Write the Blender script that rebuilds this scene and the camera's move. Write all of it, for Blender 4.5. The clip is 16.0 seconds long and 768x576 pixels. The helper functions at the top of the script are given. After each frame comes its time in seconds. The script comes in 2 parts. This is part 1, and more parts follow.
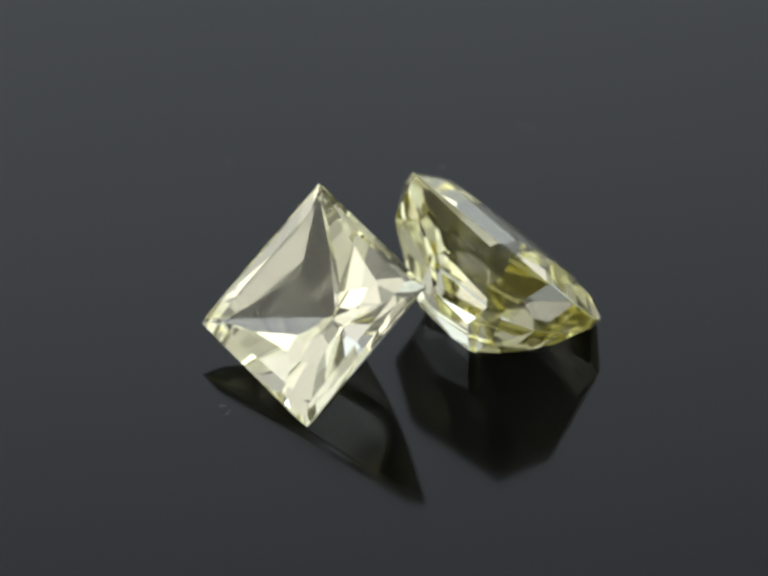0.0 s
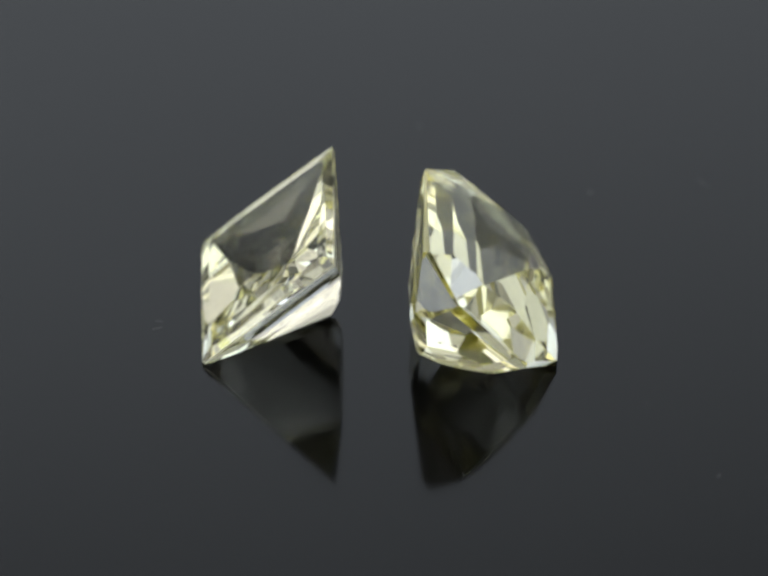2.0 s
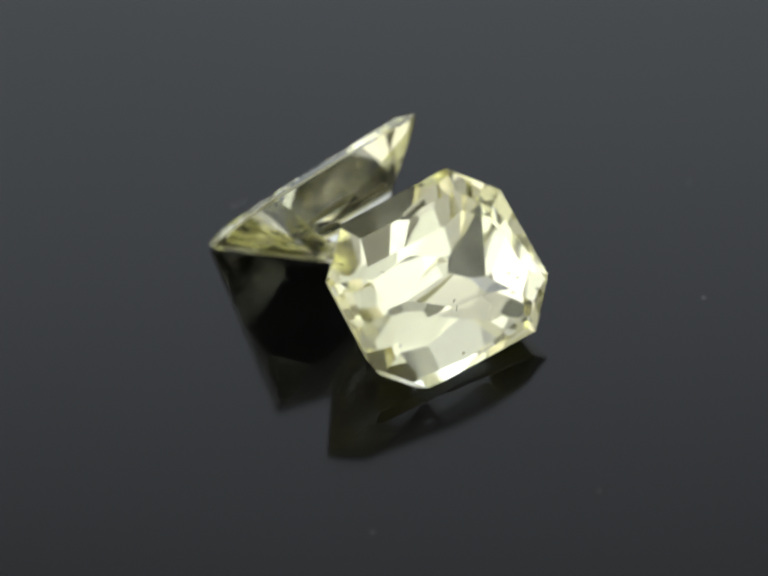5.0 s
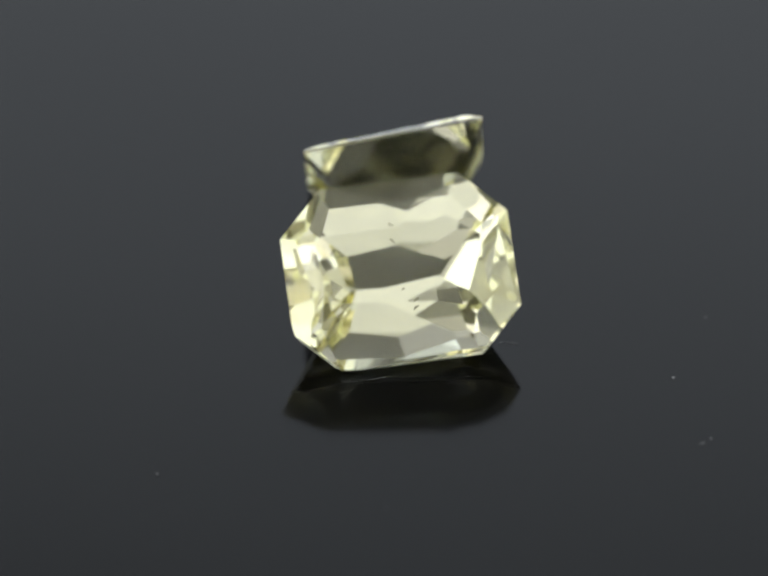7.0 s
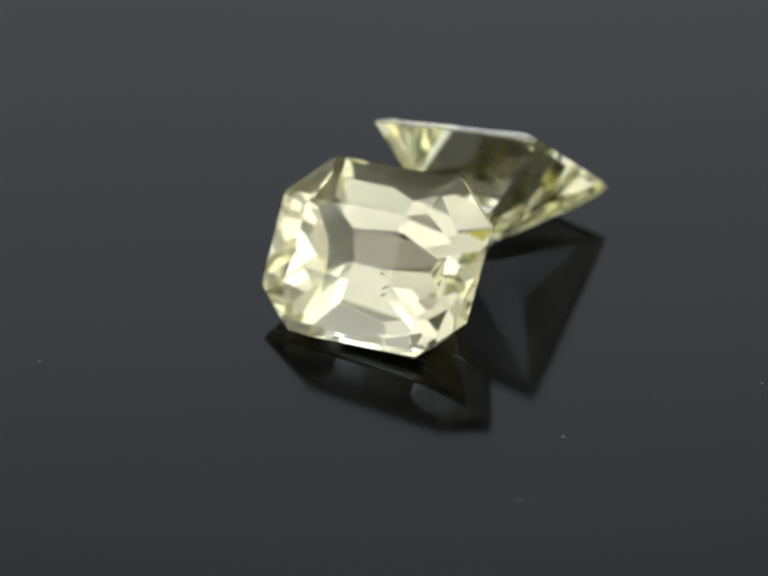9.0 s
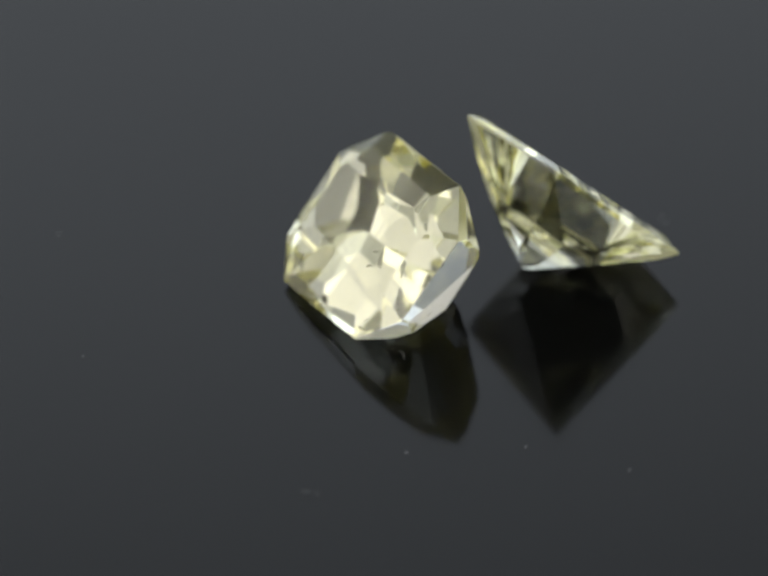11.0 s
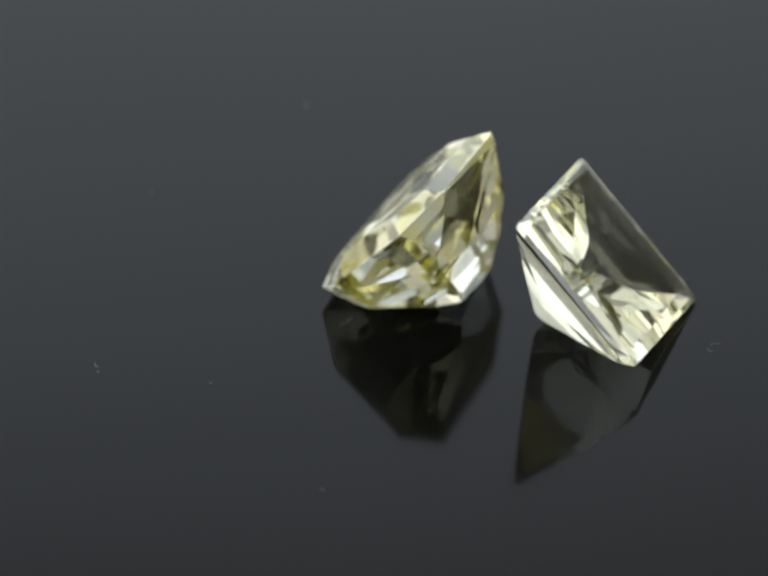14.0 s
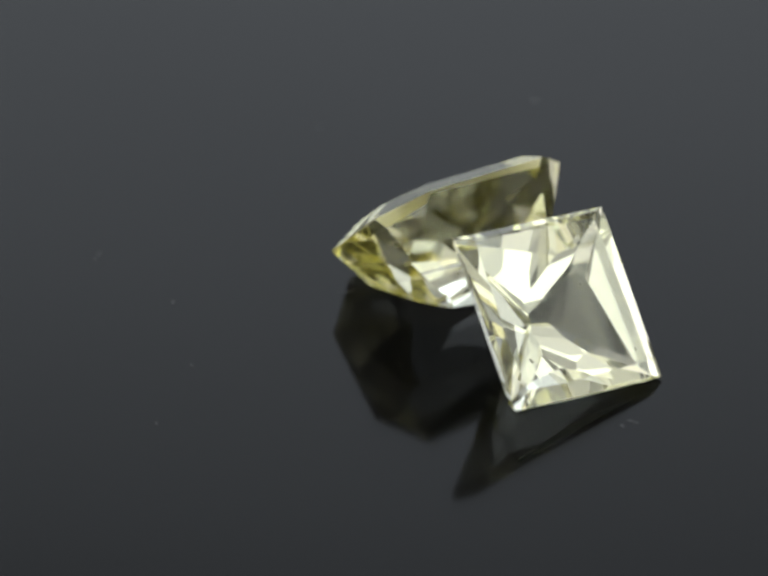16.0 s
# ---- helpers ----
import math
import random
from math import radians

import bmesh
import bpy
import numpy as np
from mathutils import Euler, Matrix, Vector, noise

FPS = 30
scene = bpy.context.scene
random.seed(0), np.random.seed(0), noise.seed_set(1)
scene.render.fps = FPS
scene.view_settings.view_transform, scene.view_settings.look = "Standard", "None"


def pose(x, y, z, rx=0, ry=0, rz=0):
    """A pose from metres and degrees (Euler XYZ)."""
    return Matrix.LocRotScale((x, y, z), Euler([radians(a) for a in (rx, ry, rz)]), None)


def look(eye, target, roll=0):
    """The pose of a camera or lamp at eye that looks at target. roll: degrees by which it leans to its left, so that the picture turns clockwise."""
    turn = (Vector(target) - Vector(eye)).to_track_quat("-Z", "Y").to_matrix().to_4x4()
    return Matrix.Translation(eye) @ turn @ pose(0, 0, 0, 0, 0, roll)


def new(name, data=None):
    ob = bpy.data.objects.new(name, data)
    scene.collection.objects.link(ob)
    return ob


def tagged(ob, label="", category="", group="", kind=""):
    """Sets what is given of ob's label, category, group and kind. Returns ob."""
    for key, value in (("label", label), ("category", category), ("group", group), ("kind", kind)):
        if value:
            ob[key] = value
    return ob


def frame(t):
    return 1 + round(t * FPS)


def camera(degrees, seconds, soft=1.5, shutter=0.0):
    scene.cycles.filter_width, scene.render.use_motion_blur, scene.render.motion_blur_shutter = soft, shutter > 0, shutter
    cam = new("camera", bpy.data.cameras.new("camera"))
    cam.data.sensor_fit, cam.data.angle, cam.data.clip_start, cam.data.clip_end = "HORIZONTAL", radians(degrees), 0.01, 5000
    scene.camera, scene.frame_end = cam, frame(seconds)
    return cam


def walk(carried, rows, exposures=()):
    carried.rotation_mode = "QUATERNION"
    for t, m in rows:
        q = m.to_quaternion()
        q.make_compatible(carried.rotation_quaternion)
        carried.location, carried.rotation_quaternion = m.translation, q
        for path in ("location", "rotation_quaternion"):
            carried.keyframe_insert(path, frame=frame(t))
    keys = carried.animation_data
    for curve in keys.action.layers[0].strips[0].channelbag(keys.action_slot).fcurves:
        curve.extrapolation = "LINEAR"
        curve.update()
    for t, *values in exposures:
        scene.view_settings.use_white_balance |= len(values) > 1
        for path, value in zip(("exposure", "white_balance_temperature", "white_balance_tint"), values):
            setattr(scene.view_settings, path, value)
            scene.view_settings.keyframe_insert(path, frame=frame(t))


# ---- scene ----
# A pair of small yellow gemstones turns on a black acrylic turntable in a white photo tent.
MM = 0.001

# ---- camera: stands still ----
cam = camera(5.0, 16.0, soft=3.0)
CAMERA_POSE = look((0.0, -0.20698, 0.13250), (-0.001535, 0.00098, 0.0), roll=-0.14)
walk(cam, [(0.0, CAMERA_POSE), (16.0, CAMERA_POSE)])
cam.data.dof.use_dof = True
cam.data.dof.focus_distance = 0.2425
cam.data.dof.aperture_fstop = 62.0
# the stones send light round many times before it leaves them
scene.cycles.max_bounces = 32
scene.cycles.glossy_bounces = 32
scene.cycles.transmission_bounces = 32
scene.view_settings.exposure = 0.0

# ---- light ----
SOFTBOX_GLOW = 2.68
# strengths of the added fill panels, overhead and at the sides
PANEL_GLOW = 1.1
SIDE_GLOW = 2.0
world = bpy.data.worlds.new("world")
scene.world = world
world.use_nodes = True
world.node_tree.nodes["Background"].inputs["Color"].default_value = (0.9, 0.95, 1.0, 1)
world.node_tree.nodes["Background"].inputs["Strength"].default_value = 0.02


# ---- materials ----
def material(name):
    m = bpy.data.materials.new(name)
    m.use_nodes = True
    m.node_tree.nodes.clear()
    out = m.node_tree.nodes.new("ShaderNodeOutputMaterial")
    return m, m.node_tree, out


def link(tree, a, b):
    tree.links.new(a, b)


def node(tree, kind, **inputs):
    n = tree.nodes.new(kind)
    for key, value in inputs.items():
        n.inputs[key.replace("_", " ")].default_value = value
    return n


def gem_glass(name, colour, ior, haze, milk, roughness=0.0):
    """Tinted crystal: the tint deepens with every bounce inside the stone, and fine inclusions give it a faint milky body colour."""
    m, tree, out = material(name)
    bent = node(tree, "ShaderNodeBsdfRefraction", Color=(0.985, 0.99, 0.975, 1), Roughness=roughness, IOR=ior)
    thrown = node(tree, "ShaderNodeBsdfGlossy", Color=(*colour, 1), Roughness=roughness)
    gloss = node(tree, "ShaderNodeFresnel", IOR=ior)
    g = tree.nodes.new("ShaderNodeMixShader")
    link(tree, gloss.outputs[0], g.inputs[0])
    link(tree, bent.outputs[0], g.inputs[1])
    link(tree, thrown.outputs[0], g.inputs[2])
    body = node(tree, "ShaderNodeBsdfTranslucent", Color=(*milk, 1))
    skin = node(tree, "ShaderNodeBsdfDiffuse", Color=(*milk, 1))
    both = node(tree, "ShaderNodeMixShader", Fac=0.5)
    link(tree, body.outputs[0], both.inputs[1])
    link(tree, skin.outputs[0], both.inputs[2])
    place = tree.nodes.new("ShaderNodeTexCoord")
    stretch = tree.nodes.new("ShaderNodeMapping")
    stretch.inputs["Rotation"].default_value = (0.4, 0.2, 0.7)
    stretch.inputs["Scale"].default_value = (0.25, 1.0, 1.0)
    rub = node(tree, "ShaderNodeTexNoise", Scale=5200.0, Detail=3.0)
    link(tree, place.outputs["Object"], stretch.inputs["Vector"])
    link(tree, stretch.outputs[0], rub.inputs["Vector"])
    worn = node(tree, "ShaderNodeMapRange")
    worn.inputs["From Min"].default_value, worn.inputs["From Max"].default_value = 0.5, 0.8
    worn.inputs["To Min"].default_value, worn.inputs["To Max"].default_value = roughness + 0.004, roughness + 0.045
    link(tree, rub.outputs[0], worn.inputs["Value"])
    link(tree, worn.outputs[0], bent.inputs["Roughness"])
    link(tree, worn.outputs[0], thrown.inputs["Roughness"])
    cloud = node(tree, "ShaderNodeTexNoise", Scale=700.0, Detail=4.0)
    link(tree, place.outputs["Object"], cloud.inputs["Vector"])
    amount = node(tree, "ShaderNodeMapRange")
    amount.inputs["From Min"].default_value, amount.inputs["From Max"].default_value = 0.3, 0.7
    amount.inputs["To Min"].default_value, amount.inputs["To Max"].default_value = haze * 0.5, haze * 1.5
    link(tree, cloud.outputs[0], amount.inputs["Value"])
    mix = node(tree, "ShaderNodeMixShader")
    link(tree, amount.outputs[0], mix.inputs[0])
    link(tree, g.outputs[0], mix.inputs[1])
    link(tree, both.outputs[0], mix.inputs[2])
    link(tree, mix.outputs[0], out.inputs["Surface"])
    return m


def fabric(name, colour, bump=0.2, scale=900.0):
    m, tree, out = material(name)
    p = node(tree, "ShaderNodeBsdfPrincipled", Roughness=0.9)
    place = tree.nodes.new("ShaderNodeTexCoord")
    big = node(tree, "ShaderNodeTexNoise", Scale=9.0, Detail=3.0)
    weave = node(tree, "ShaderNodeTexNoise", Scale=scale, Detail=2.0)
    ramp = tree.nodes.new("ShaderNodeMix")
    ramp.data_type = "RGBA"
    ramp.inputs[6].default_value = (*[c * 0.92 for c in colour], 1)
    ramp.inputs[7].default_value = (*colour, 1)
    link(tree, place.outputs["Object"], big.inputs["Vector"])
    link(tree, place.outputs["Object"], weave.inputs["Vector"])
    link(tree, big.outputs[0], ramp.inputs[0])
    link(tree, ramp.outputs[2], p.inputs["Base Color"])
    b = node(tree, "ShaderNodeBump", Strength=bump, Distance=0.0003)
    link(tree, weave.outputs[0], b.inputs["Height"])
    link(tree, b.outputs[0], p.inputs["Normal"])
    link(tree, p.outputs[0], out.inputs["Surface"])
    return m


WARP = 0.17


def black_acrylic():
    m, tree, out = material("black_acrylic")
    p = node(tree, "ShaderNodeBsdfPrincipled", Roughness=0.02, IOR=1.49, Specular_IOR_Level=0.095)
    place = tree.nodes.new("ShaderNodeTexCoord")
    haze = node(tree, "ShaderNodeTexNoise", Scale=60.0, Detail=4.0)
    link(tree, place.outputs["Object"], haze.inputs["Vector"])
    mix = tree.nodes.new("ShaderNodeMix")
    mix.data_type = "RGBA"
    mix.inputs[6].default_value = (0.0012, 0.0013, 0.0013, 1)
    mix.inputs[7].default_value = (0.0025, 0.0026, 0.0026, 1)
    link(tree, haze.outputs[0], mix.inputs[0])
    link(tree, mix.outputs[2], p.inputs["Base Color"])
    rough = node(tree, "ShaderNodeMapRange")
    rough.inputs["To Min"].default_value, rough.inputs["To Max"].default_value = 0.08, 0.11
    link(tree, haze.outputs[0], rough.inputs["Value"])
    link(tree, rough.outputs[0], p.inputs["Roughness"])
    # the sheet is warped a little, like a saddle
    turned = tree.nodes.new("ShaderNodeMapping")
    turned.inputs["Rotation"].default_value = (0, 0, radians(-73))
    link(tree, place.outputs["Object"], turned.inputs["Vector"])
    axes = tree.nodes.new("ShaderNodeSeparateXYZ")
    link(tree, turned.outputs[0], axes.inputs[0])
    squares = []
    for axis in ("X", "Y"):
        square = tree.nodes.new("ShaderNodeMath")
        square.operation = "MULTIPLY"
        link(tree, axes.outputs[axis], square.inputs[0])
        link(tree, axes.outputs[axis], square.inputs[1])
        squares.append(square)
    saddle = tree.nodes.new("ShaderNodeMath")
    saddle.operation = "SUBTRACT"
    link(tree, squares[0].outputs[0], saddle.inputs[0])
    link(tree, squares[1].outputs[0], saddle.inputs[1])
    height = node(tree, "ShaderNodeMath")
    height.operation = "MULTIPLY"
    height.inputs[1].default_value = WARP
    link(tree, saddle.outputs[0], height.inputs[0])
    warp = node(tree, "ShaderNodeBump", Strength=1.0, Distance=1.0)
    link(tree, height.outputs[0], warp.inputs["Height"])
    link(tree, warp.outputs[0], p.inputs["Normal"])
    link(tree, p.outputs[0], out.inputs["Surface"])
    return m


def glow(name, colour, strength, centre=None, reach=0.2, low=0.4):
    """A lit diffuser; with a centre it has a hot spot that fades over its reach."""
    m, tree, out = material(name)
    e = node(tree, "ShaderNodeEmission", Color=(*colour, 1), Strength=strength)
    if centre:
        place = tree.nodes.new("ShaderNodeTexCoord")
        far = tree.nodes.new("ShaderNodeVectorMath")
        far.operation = "DISTANCE"
        far.inputs[1].default_value = centre
        wide = tree.nodes.new("ShaderNodeMapping")
        wide.inputs["Scale"].default_value = (0.5, 1.0, 1.0)
        link(tree, place.outputs["Object"], wide.inputs["Vector"])
        link(tree, wide.outputs[0], far.inputs[0])
        fade = node(tree, "ShaderNodeMapRange")
        fade.interpolation_type = "SMOOTHSTEP"
        fade.inputs["From Max"].default_value = reach
        fade.inputs["To Min"].default_value = strength
        fade.inputs["To Max"].default_value = strength * low
        link(tree, far.outputs["Value"], fade.inputs["Value"])
        uneven = node(tree, "ShaderNodeTexNoise", Scale=55.0, Detail=2.0)
        stretch = tree.nodes.new("ShaderNodeMapping")
        stretch.inputs["Scale"].default_value = (0.35, 1.0, 1.0)
        link(tree, place.outputs["Object"], stretch.inputs["Vector"])
        link(tree, stretch.outputs[0], uneven.inputs["Vector"])
        wave = node(tree, "ShaderNodeMapRange")
        wave.inputs["To Min"].default_value, wave.inputs["To Max"].default_value = 0.86, 1.14
        link(tree, uneven.outputs[0], wave.inputs["Value"])
        times = tree.nodes.new("ShaderNodeMath")
        times.operation = "MULTIPLY"
        link(tree, fade.outputs[0], times.inputs[0])
        link(tree, wave.outputs[0], times.inputs[1])
        link(tree, times.outputs[0], e.inputs["Strength"])
    link(tree, e.outputs[0], out.inputs["Surface"])
    return m


def plain(name, colour, roughness=0.5, metallic=0.0):
    m, tree, out = material(name)
    p = node(tree, "ShaderNodeBsdfPrincipled", Roughness=roughness, Metallic=metallic)
    p.inputs["Base Color"].default_value = (*colour, 1)
    link(tree, p.outputs[0], out.inputs["Surface"])
    return m


PALE_MILK, YELLOW_MILK = (0.84, 0.80, 0.36), (0.86, 0.79, 0.16)
CLEAR = gem_glass("pale_crown", (0.986, 0.982, 0.893), 1.76, 0.004, PALE_MILK)
CLEAR_PAVILION = gem_glass("pale_pavilion", (0.986, 0.982, 0.893), 1.76, 0.025, PALE_MILK, 0.005)
CLEAR_GIRDLE = gem_glass("pale_girdle", (0.97, 0.975, 0.90), 1.76, 0.25, PALE_MILK, 0.35)
YELLOW = gem_glass("yellow_crown", (0.985, 0.978, 0.872), 1.76, 0.006, YELLOW_MILK)
YELLOW_PAVILION = gem_glass("yellow_pavilion", (0.985, 0.978, 0.872), 1.76, 0.055, YELLOW_MILK, 0.005)
YELLOW_GIRDLE = gem_glass("yellow_girdle", (0.96, 0.96, 0.82), 1.76, 0.25, YELLOW_MILK, 0.35)
ACRYLIC = black_acrylic()
WHITE_CLOTH = fabric("white_cloth", (0.86, 0.86, 0.85))
GREY_CLOTH = fabric("grey_cloth", (0.75, 0.74, 0.72))
TABLE_PAINT = fabric("table_laminate", (0.10, 0.10, 0.10), 0.05)
SOFTBOX = glow("softbox_diffuser", (0.895, 0.97, 1.055), SOFTBOX_GLOW, (-0.01, 0.015, 0), 0.15, 0.05)
# diffusers of the added fill panels
PANEL = glow("ceiling_fill_diffuser", (0.98, 0.99, 0.97), PANEL_GLOW, (0, -0.045, 0), 0.27, 0.35)
WARM_PANEL = glow("warm_fill_diffuser", (1.0, 0.97, 0.94), SIDE_GLOW, (0.0, -0.10, 0), 0.24, 0.45)
COOL_PANEL = glow("cool_fill_diffuser", (0.96, 1.0, 0.96), SIDE_GLOW, (0.0, -0.10, 0), 0.24, 0.45)
BLACK_METAL = plain("black_metal", (0.03, 0.03, 0.03), 0.4, 0.6)
DUST = plain("dust", (0.36, 0.36, 0.37), 0.8)
FEATHER = plain("feather", (0.60, 0.58, 0.42), 0.5)


# ---- mesh helpers ----
def part(name, bm, mat, parent=None, label=""):
    data = bpy.data.meshes.new(name)
    bm.to_mesh(data)
    bm.free()
    data.materials.append(mat)
    ob = new(name, data)
    if parent:
        ob.parent = parent
    return tagged(ob, label)


def box(x0, y0, z0, x1, y1, z1, bevel=0.0):
    bm = bmesh.new()
    bmesh.ops.create_cube(bm, size=1.0)
    bmesh.ops.scale(bm, vec=(x1 - x0, y1 - y0, z1 - z0), verts=bm.verts)
    bmesh.ops.translate(bm, vec=((x0 + x1) / 2, (y0 + y1) / 2, (z0 + z1) / 2), verts=bm.verts)
    if bevel:
        bmesh.ops.bevel(bm, geom=bm.edges[:], offset=bevel, segments=2, affect="EDGES")
    return bm


# ---- setting: a photo tent on a table ----
TENT = (-0.24, -0.36, 0.24, 0.25, 0.34)
TABLE_Z = -0.030
x0, y0, x1, y1, top = TENT
tagged(part("ground", box(x0 - 0.05, y0 - 0.05, TABLE_Z - 0.02, x1 + 0.05, y1 + 0.05, TABLE_Z), TABLE_PAINT),
       "dark grey laminate table under the turntable", "table", kind="structure")
tagged(part("wall_back", box(x0, y1, TABLE_Z, x1, y1 + 0.004, top), WHITE_CLOTH), "white cloth back wall of a photo tent", "wall", kind="structure")
tagged(part("wall_left", box(x0 - 0.004, y0, TABLE_Z, x0, y1, top), WHITE_CLOTH), "white cloth side wall of a photo tent", "wall", kind="structure")
tagged(part("wall_right", box(x1, y0, TABLE_Z, x1 + 0.004, y1, top), WHITE_CLOTH), "white cloth side wall of a photo tent", "wall", kind="structure")
# the front is closed off behind the camera, added to throw light onto the stones
tagged(part("wall_front", box(x0, y0 - 0.004, TABLE_Z, x1, y0, top), GREY_CLOTH), "unseen off-white cloth behind the camera, added to bounce light", "wall", kind="structure")
tagged(part("ceiling", box(x0, y0, top, x1, y1, top + 0.004), WHITE_CLOTH), "white cloth roof of a photo tent", "ceiling", kind="structure")


def frame_ring(w, d, h, rim):
    """A flat rectangular rim round the origin, open in the middle."""
    bm = bmesh.new()
    for (ax, ay, bx, by) in ((-w, -d, w, -d + rim), (-w, d - rim, w, d), (-w, -d + rim, -w + rim, d - rim), (w - rim, -d + rim, w, d - rim)):
        piece = box(ax, ay, -h, bx, by, h)
        data = bpy.data.meshes.new("rim")
        piece.to_mesh(data)
        piece.free()
        bm.from_mesh(data)
        bpy.data.meshes.remove(data)
    return bm


def fill_panel(name, label, m, half_x, half_y, glowing):
    """An added flat fill that shines along its own -z: a dark rim round a lit diffuser."""
    thing = tagged(new(name), label, "lamp")
    thing.matrix_world = m
    part("frame", frame_ring(half_x, half_y, 0.006, 0.008), BLACK_METAL, thing, "black metal frame")
    part("diffuser", box(-half_x + 0.008, -half_y + 0.008, -0.002, half_x - 0.008, half_y - 0.008, 0.004), glowing, thing, "glowing white diffuser")
    return thing


def softbox():
    thing = tagged(new("softbox"), "lit white softbox standing behind the turntable", "lamp")
    thing.matrix_world = pose(0, 0.225, 0.075, 90, 0, 0)
    part("frame", frame_ring(0.215, 0.105, 0.006, 0.006), BLACK_METAL, thing, "black metal frame")
    part("diffuser", box(-0.209, -0.099, -0.003, 0.209, 0.099, 0.003), SOFTBOX, thing, "glowing white diffuser")
    return thing


# unseen fills, added to brighten the stones from above and both sides
fill_panel("ceiling_fill", "unseen glowing white fill panel added under the tent roof", pose(0, -0.05, top - 0.012), 0.225, 0.29, PANEL)
fill_panel("side_fill", "unseen glowing white fill panel added along the tent wall", pose(x0 + 0.010, -0.06, 0.13, 0, -90, 0), 0.155, 0.28, WARM_PANEL)
fill_panel("side_fill", "unseen glowing white fill panel added along the tent wall", pose(x1 - 0.010, -0.06, 0.13, 0, 90, 0), 0.155, 0.28, COOL_PANEL)
softbox()


# ---- turntable ----
def disc(radius, z0, z1, bevel, segments=128):
    bm = bmesh.new()
    rings = [(radius - bevel, z0), (radius, z0 + bevel), (radius, z1 - bevel), (radius - bevel * 0.3, z1 - bevel * 0.3), (radius - bevel, z1)]
    made = []
    for r, z in rings:
        made.append([bm.verts.new((r * math.cos(2 * math.pi * k / segments), r * math.sin(2 * math.pi * k / segments), z)) for k in range(segments)])
    for low, high in zip(made, made[1:]):
        for k in range(segments):
            bm.faces.new((low[k], low[(k + 1) % segments], high[(k + 1) % segments], high[k]))
    bm.faces.new(made[-1])
    bm.faces.new(made[0][::-1])
    return bm


turntable = tagged(new("turntable"), "turning round turntable with a glossy black acrylic top", "turntable")
turntable.matrix_world = pose(0, 0, 0)
part("platter", disc(0.09, -0.005, 0.0, 0.0008), ACRYLIC, turntable, "glossy black acrylic platter")
part("base", disc(0.07, TABLE_Z, -0.005, 0.002), BLACK_METAL, turntable, "matt black base")


def speck(size):
    """A crumb of dust, uneven and a little flattened, resting on z = 0."""
    bm = bmesh.new()
    bmesh.ops.create_icosphere(bm, subdivisions=1, radius=size)
    for v in bm.verts:
        v.co *= random.uniform(0.6, 1.3)
        v.co.z *= 0.5
    low = min(v.co.z for v in bm.verts)
    bmesh.ops.translate(bm, vec=(0, 0, -low), verts=bm.verts)
    return bm


def fibre(length, thick, bend):
    """A short bent thread of lint lying on z = 0."""
    bm = bmesh.new()
    rings = []
    for k in range(9):
        u = k / 8
        centre = Vector((length * (u - 0.5), bend * math.sin(u * math.pi * 1.4), thick + thick * math.sin(u * 9) ** 2))
        rings.append([bm.verts.new(centre + Vector((0, thick * math.cos(a), thick * math.sin(a)))) for a in (0.5, 2.1, 3.7, 5.2)])
    for p, q in zip(rings, rings[1:]):
        for k in range(4):
            bm.faces.new((p[k], p[(k + 1) % 4], q[(k + 1) % 4], q[k]))
    bm.faces.new(rings[0])
    bm.faces.new(rings[-1][::-1])
    return bm


for x, y, size in ((11.10, -2.65, 0.032), (0.10, 7.43, 0.030), (2.29, 9.73, 0.022), (9.53, 3.61, 0.022), (7.53, -0.79, 0.014),
                   (-6.02, 7.65, 0.026), (-3.1, 6.8, 0.014)):
    grain = part("dust_speck", speck(size * MM), DUST, turntable, "tiny pale grey dust speck")
    grain.location = (x * MM, y * MM, 0.00001)
for x, y, length, turn in ((-5.95, -5.10, 0.20, 40), (2.6, 9.6, 0.22, 10), (0.74, 2.60, 0.50, 117), (-5.78, -5.39, 0.30, 262)):
    thread = part("lint_fibre", fibre(length * MM, 0.005 * MM, 0.05 * MM), DUST, turntable, "short pale lint fibre")
    thread.matrix_local = pose(x * MM, y * MM, 0.00001, 0, 0, turn)


# ---- gemstones ----
def facets(planes):
    """The flat faces of the solid that all the cuts leave over, each with its cut's kind."""
    made = []
    for i, (kind, (n, d)) in enumerate(planes):
        side = n.orthogonal().normalized()
        up = n.cross(side)
        poly = [n * d + side * (a * 30) + up * (b * 30) for a, b in ((-1, -1), (1, -1), (1, 1), (-1, 1))]
        for j, (_, (m, e)) in enumerate(planes):
            if j == i or not poly:
                continue
            kept = []
            for k, p in enumerate(poly):
                q = poly[(k + 1) % len(poly)]
                hp, hq = m.dot(p) - e, m.dot(q) - e
                if hp <= 0:
                    kept.append(p)
                if hp * hq < 0:
                    kept.append(p.lerp(q, hp / (hp - hq)))
            poly = kept
        clean = []
        for p in poly:
            p = Vector([round(c, 4) for c in p])
            if all((p - q).length > 0.0015 for q in clean):
                clean.append(p)
        if len(clean) > 2:
            made.append((kind, clean))
    return made


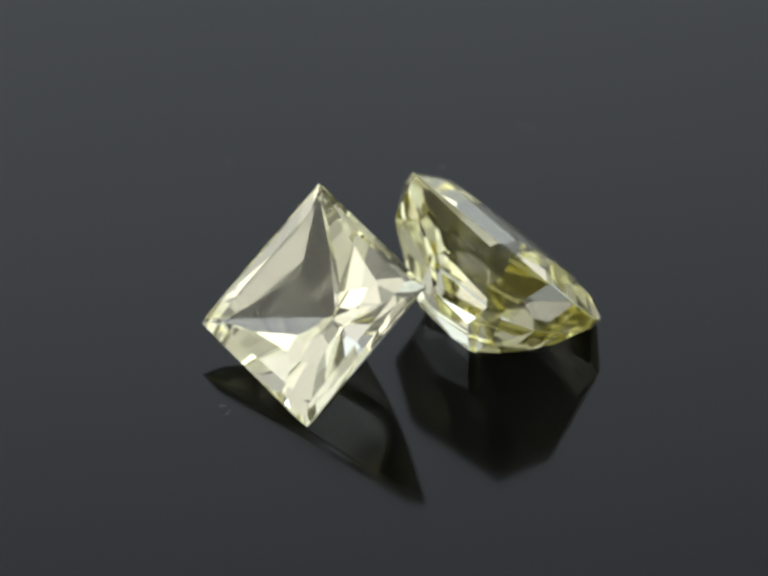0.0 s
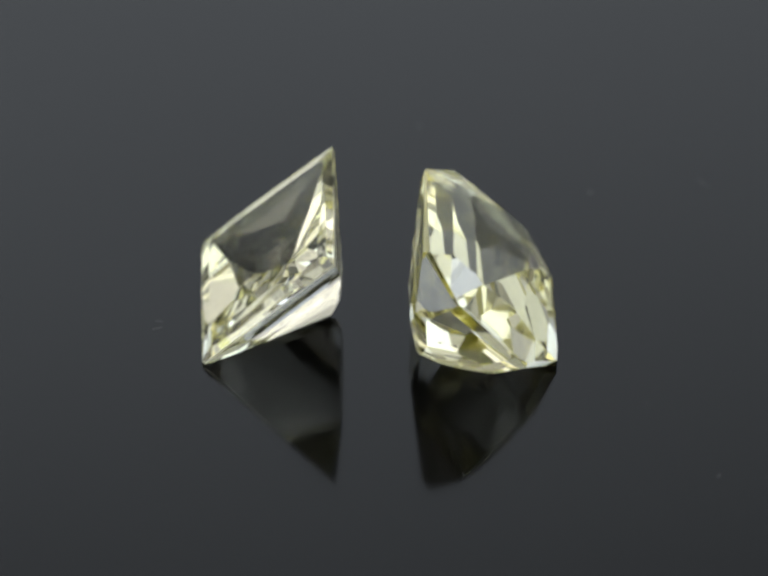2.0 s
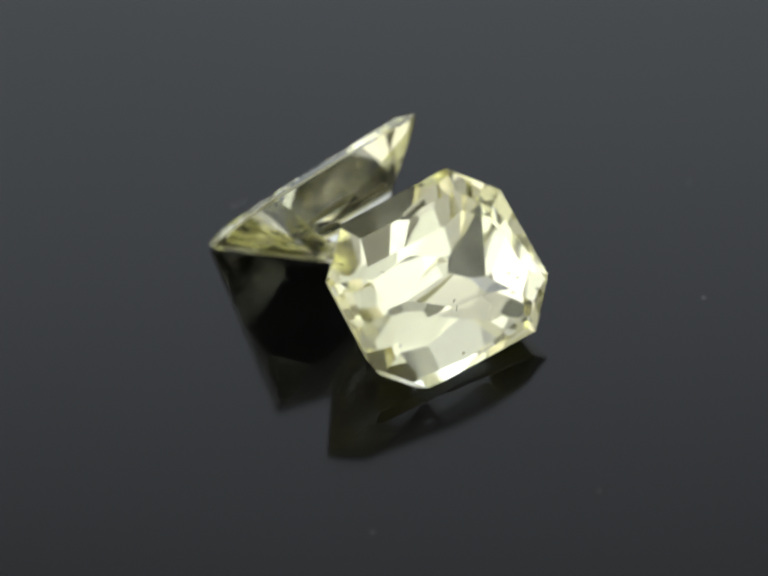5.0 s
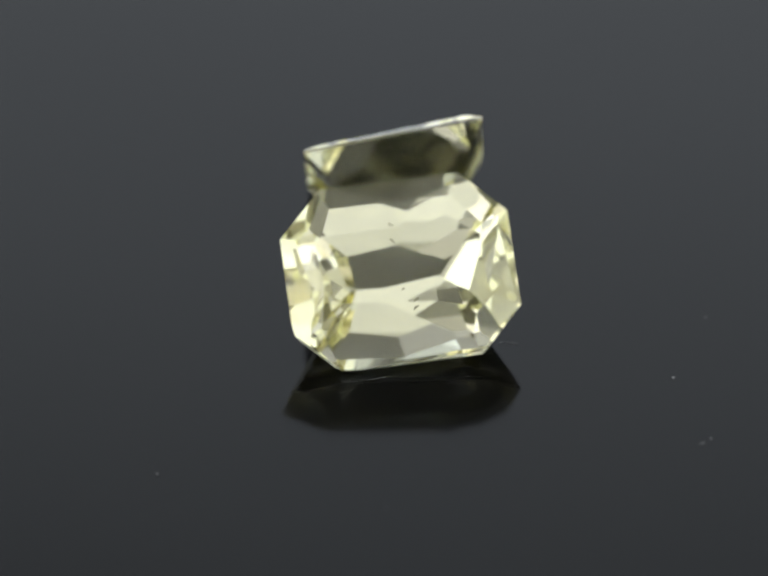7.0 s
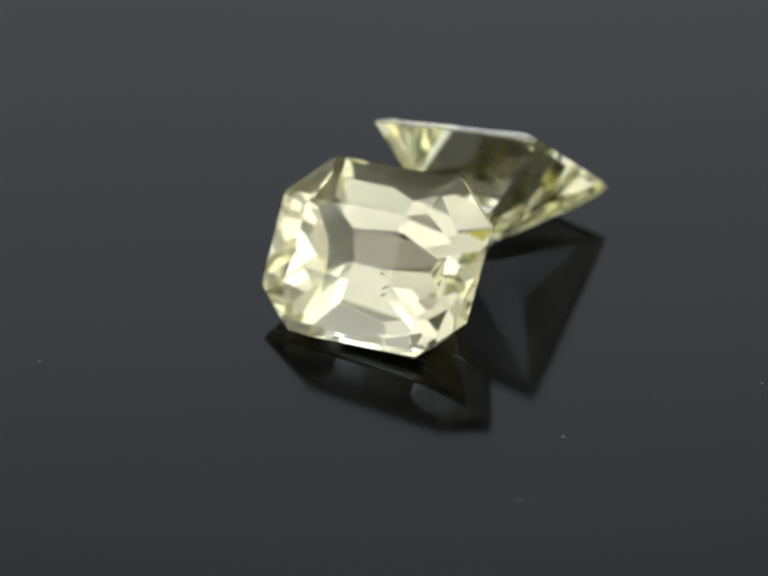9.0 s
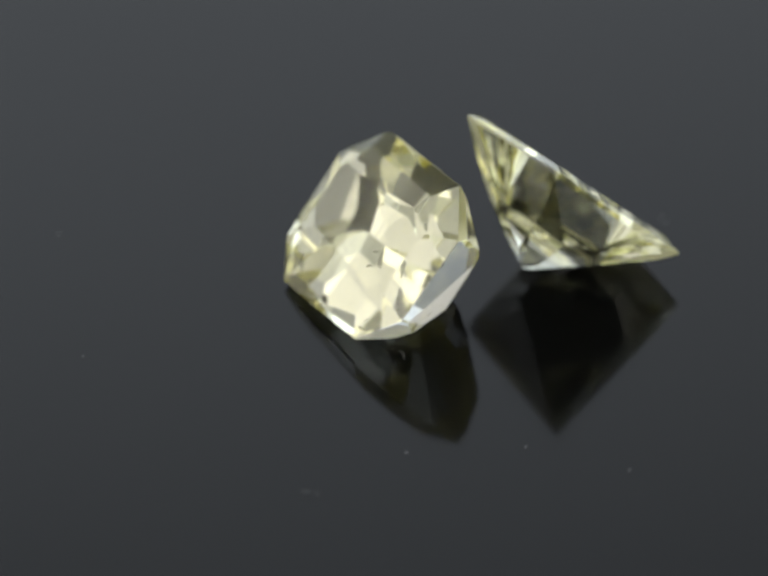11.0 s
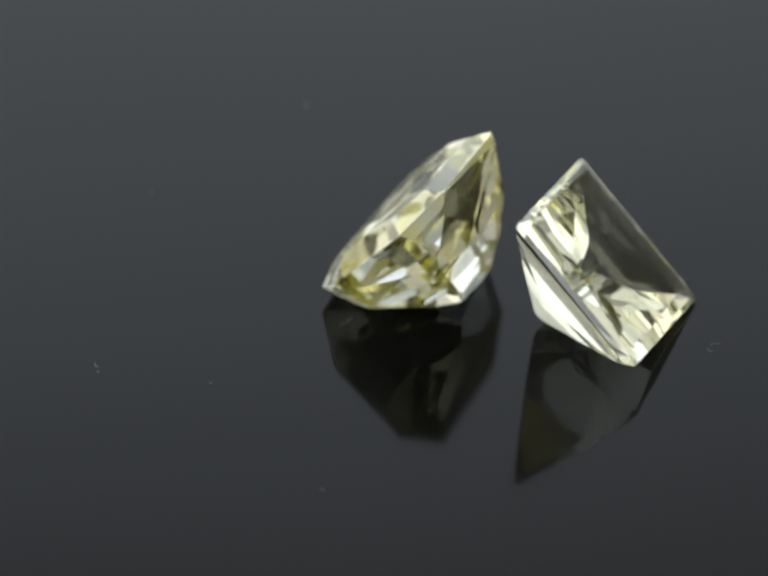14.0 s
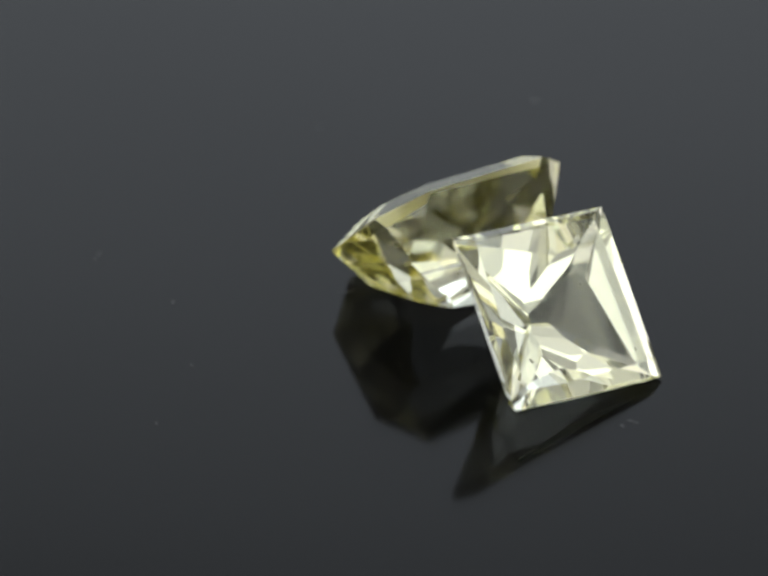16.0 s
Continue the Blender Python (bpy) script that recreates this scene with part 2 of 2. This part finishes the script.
def gem(name, planes, materials, label, size, group=""):
    thing = tagged(new(name), label, "gemstone", group)
    faces = [(kind, [p * size for p in poly]) for kind, poly in facets(planes)]
    for kind, text in (("crown", "polished crown with flat table"), ("girdle", "thin frosted girdle"), ("pavilion", "faceted pointed pavilion")):
        bm = bmesh.new()
        for k, poly in faces:
            if k == kind:
                bm.faces.new([bm.verts.new(p * MM) for p in poly])
        bmesh.ops.remove_doubles(bm, verts=bm.verts[:], dist=2e-6)
        part(kind, bm, materials[kind], thing, text)
    low = [p * MM for _, poly in faces for p in poly]
    return thing, low


# The cuts of each stone: azimuth, tilt of the facet below the level (negative: above it) and distance from the middle, in degrees
# and millimetres; both stones are cut by eye, so no two sides are quite alike.
OBLONG_CROWN = (
    (0.00, -90.00, 0.525), (1.02, -61.69, 1.482), (2.34, -87.22, 0.565), (183.85, -62.72, 1.460), (176.04, -79.78, 1.054),
    (89.40, -62.28, 1.227), (90.02, -79.37, 0.730), (-87.48, -63.49, 1.188), (-95.60, -75.64, 0.738), (40.74, -62.84, 1.462),
    (43.69, -77.65, 0.897), (138.09, -61.83, 1.547), (140.20, -82.83, 1.004), (-134.44, -63.33, 1.497), (-134.84, -80.53, 0.803),
    (-45.25, -61.58, 1.507), (-37.19, -80.65, 0.812),)
OBLONG_SIDES = (
    (89.87, 24.93, 2.397), (88.19, 35.19, 2.141), (93.54, 36.83, 2.219), (80.55, 42.96, 2.176), (92.50, 40.00, 2.123),
    (90.09, 56.47, 2.340), (-90.04, 27.23, 2.282), (-95.53, 31.11, 2.254), (-98.35, 37.03, 2.296), (-107.48, 45.60, 2.419),
    (-83.14, 44.55, 2.302), (-79.82, 52.72, 2.321),)
OBLONG_ENDS = (
    (-8.57, 35.30, 2.776), (-0.44, 23.14, 2.901), (-0.86, 34.41, 2.960), (1.04, 48.62, 2.806), (178.58, 29.89, 2.734),
    (174.15, 43.25, 2.890), (-167.51, 29.59, 2.888), (186.25, 44.28, 2.988),)
OBLONG_CORNERS = (
    (47.82, 21.00, 3.045), (42.10, 48.85, 2.957), (43.67, 58.94, 2.794), (132.41, 26.22, 2.780), (134.65, 50.99, 2.709),
    (145.74, 47.34, 2.766), (-134.05, 25.00, 2.947), (-158.20, 45.49, 3.099), (-120.92, 48.90, 2.737), (-45.98, 20.04, 2.971),
    (-54.54, 49.90, 2.615), (-39.89, 51.74, 2.798),)
OBLONG_REST = (
    (-95.94, 43.19, 2.097),)
SQUARE_CROWN = (
    (0.00, -90.00, 0.186), (-1.37, -52.61, 1.580), (2.32, -72.96, 0.780), (-2.25, -72.57, 0.811), (36.71, -77.14, 1.063),
    (89.36, -51.56, 1.562), (92.55, -73.25, 0.778), (87.93, -73.06, 0.843), (134.55, -72.73, 1.086), (180.35, -51.77, 1.563),
    (-176.53, -76.80, 0.799), (179.22, -73.43, 0.815), (-132.61, -70.66, 1.174), (-93.23, -53.30, 1.600), (-85.99, -73.38, 0.781),
    (-91.27, -72.85, 0.773), (-44.57, -73.32, 1.004),)
SQUARE_EAST = (
    (-3.76, 37.50, 2.107), (-0.52, 41.27, 2.164), (-8.76, 45.41, 2.128), (-13.54, 51.61, 2.324), (-26.16, 51.25, 2.195),
    (-17.84, 47.90, 2.260), (5.81, 42.15, 2.241), (3.71, 48.71, 2.114), (9.36, 51.23, 2.127), (16.47, 51.56, 2.171),
    (12.92, 55.75, 2.202), (1.94, 19.22, 2.397), (5.08, 30.20, 2.306), (12.70, 45.31, 2.139),)
SQUARE_NORTH = (
    (90.57, 36.35, 2.020), (87.33, 39.32, 2.170), (76.46, 46.08, 2.174), (73.38, 48.93, 2.327), (70.59, 48.80, 2.214),
    (48.69, 52.11, 2.222), (88.19, 43.12, 1.993), (95.17, 40.03, 2.066), (100.86, 47.38, 2.347), (108.06, 47.53, 2.213),
    (123.19, 49.04, 2.390), (91.88, 12.17, 2.540), (90.13, 25.09, 2.629),)
SQUARE_WEST = (
    (180.01, 36.41, 2.019), (170.64, 41.70, 2.170), (172.11, 48.10, 2.072), (159.26, 48.63, 2.232), (159.07, 53.71, 2.186),
    (144.94, 59.87, 2.279), (-176.41, 40.99, 2.217), (-177.17, 41.57, 1.987), (-165.35, 48.01, 2.207), (-157.02, 52.42, 2.252),
    (-148.84, 52.62, 2.229), (180.73, 13.73, 2.427), (180.10, 27.32, 2.222),)
SQUARE_SOUTH = (
    (-89.97, 35.91, 2.067), (-91.67, 42.59, 2.241), (-92.84, 37.01, 2.154), (-105.09, 48.47, 2.108), (-110.16, 53.00, 2.327),
    (-121.73, 53.22, 2.339), (-83.95, 44.71, 2.077), (-79.42, 42.56, 2.426), (-81.84, 46.65, 2.100), (-77.34, 55.37, 2.296),
    (-62.11, 46.81, 2.399), (270.18, 13.58, 2.407), (273.46, 21.12, 2.412),)


def cuts(kind, rows):
    made = []
    for azimuth, tilt, away in rows:
        a, t = radians(azimuth), radians(tilt)
        made.append((kind, (Vector((math.cos(a) * math.cos(t), math.sin(a) * math.cos(t), -math.sin(t))), away)))
    return made


def princess_planes():
    """Square stone, 5 mm: steps under the girdle, then chevrons that run out from each corner to the culet."""
    h = 2.49
    planes = cuts("crown", SQUARE_CROWN)
    for k in range(4):
        planes += cuts("girdle", ((90 * k, 0, h), (90 * k + 45, 0, h * 1.414 - 0.035)))
    for side in (SQUARE_EAST, SQUARE_NORTH, SQUARE_WEST, SQUARE_SOUTH):
        planes += cuts("pavilion", side)
    return planes


def radiant_planes():
    """Oblong stone with cut corners, 6.3 by 5.1 mm, with a low domed crown and a keel."""
    planes = cuts("crown", OBLONG_CROWN)
    planes += cuts("girdle", [(az, 0, away) for az, away in ((0, 3.145), (180, 3.145), (90, 2.548), (270, 2.548))])
    planes += cuts("girdle", [(az, 0, 3.165) for az in (45, 135, 225, 315)])
    for group in (OBLONG_SIDES, OBLONG_ENDS, OBLONG_CORNERS, OBLONG_REST):
        planes += cuts("pavilion", group)
    return planes


def feather(size):
    """A small flat crack inside a stone, with a ragged rim."""
    bm = bmesh.new()
    rim = [bm.verts.new((size * random.uniform(0.5, 1.2) * math.cos(k * 0.7), 0.45 * size * random.uniform(0.4, 1.2) * math.sin(k * 0.7),
                         size * random.uniform(-0.06, 0.06))) for k in range(9)]
    tip = [bm.verts.new((0, 0, size * e)) for e in (0.07, -0.07)]
    for k in range(9):
        bm.faces.new((rim[k], rim[(k + 1) % 9], tip[0]))
        bm.faces.new((rim[(k + 1) % 9], rim[k], tip[1]))
    return bm


def flaws(thing, places):
    for x, y, z, size, rx, ry, rz in places:
        crack = part("inclusion", feather(size * MM), FEATHER, thing, "small pale crack inside the stone")
        crack.matrix_local = pose(x * MM, y * MM, z * MM, rx, ry, rz)


def resting(m, points):
    """The pose m, raised or lowered until the lowest of the points lies on the platter."""
    return Matrix.Translation((0, 0, 0.00001 - min((m @ p).z for p in points))) @ m


pale_gem, pale_points = gem("square_gemstone", princess_planes(), {"crown": CLEAR, "girdle": CLEAR_GIRDLE, "pavilion": CLEAR_PAVILION},
                            "pale yellow clear square-cut gemstone leaning on its pavilion", 1.022, "pair of gemstones")
yellow_gem, yellow_points = gem("oblong_gemstone", radiant_planes(), {"crown": YELLOW, "girdle": YELLOW_GIRDLE, "pavilion": YELLOW_PAVILION},
                                "light yellow cut-corner oblong gemstone leaning on its pavilion", 1.012, "pair of gemstones")
flaws(pale_gem, ((1.25, -1.35, -0.45, 0.10, 40, 10, 30), (1.5, -0.9, -0.5, 0.06, 70, 0, 80), (-0.6, 1.2, -0.8, 0.07, 20, 50, 10)))
flaws(yellow_gem, ((0.35, -0.75, -1.25, 0.16, 60, 20, 35), (0.05, -0.35, -1.6, 0.10, 30, 60, 20), (-1.7, 0.4, -0.7, 0.08, 60, 10, 70)))
PALE_REST = resting(pose(-3.459 * MM, -3.319 * MM, 2.196 * MM, -12.27, 43.32, -152.58), pale_points)
YELLOW_REST = resting(pose(1.870 * MM, -0.189 * MM, 2.132 * MM, 46.66, -4.33, 126.04), yellow_points)


# ---- motion of the turntable and of what lies on it ----
def spin(t):
    """The turntable's angle in degrees at t seconds, clockwise from above."""
    s = math.pi * t / 16
    return -16.9179 * t - 0.323 * math.sin(s) - 0.587 * math.sin(2 * s) - 0.474 * math.sin(3 * s)


def motions():
    times = [k * 0.25 for k in range(65)]
    for thing, rest in ((turntable, pose(0, 0, 0)), (pale_gem, PALE_REST), (yellow_gem, YELLOW_REST)):
        walk(thing, [(t, pose(0, 0, 0, 0, 0, spin(t)) @ rest) for t in times])


motions()
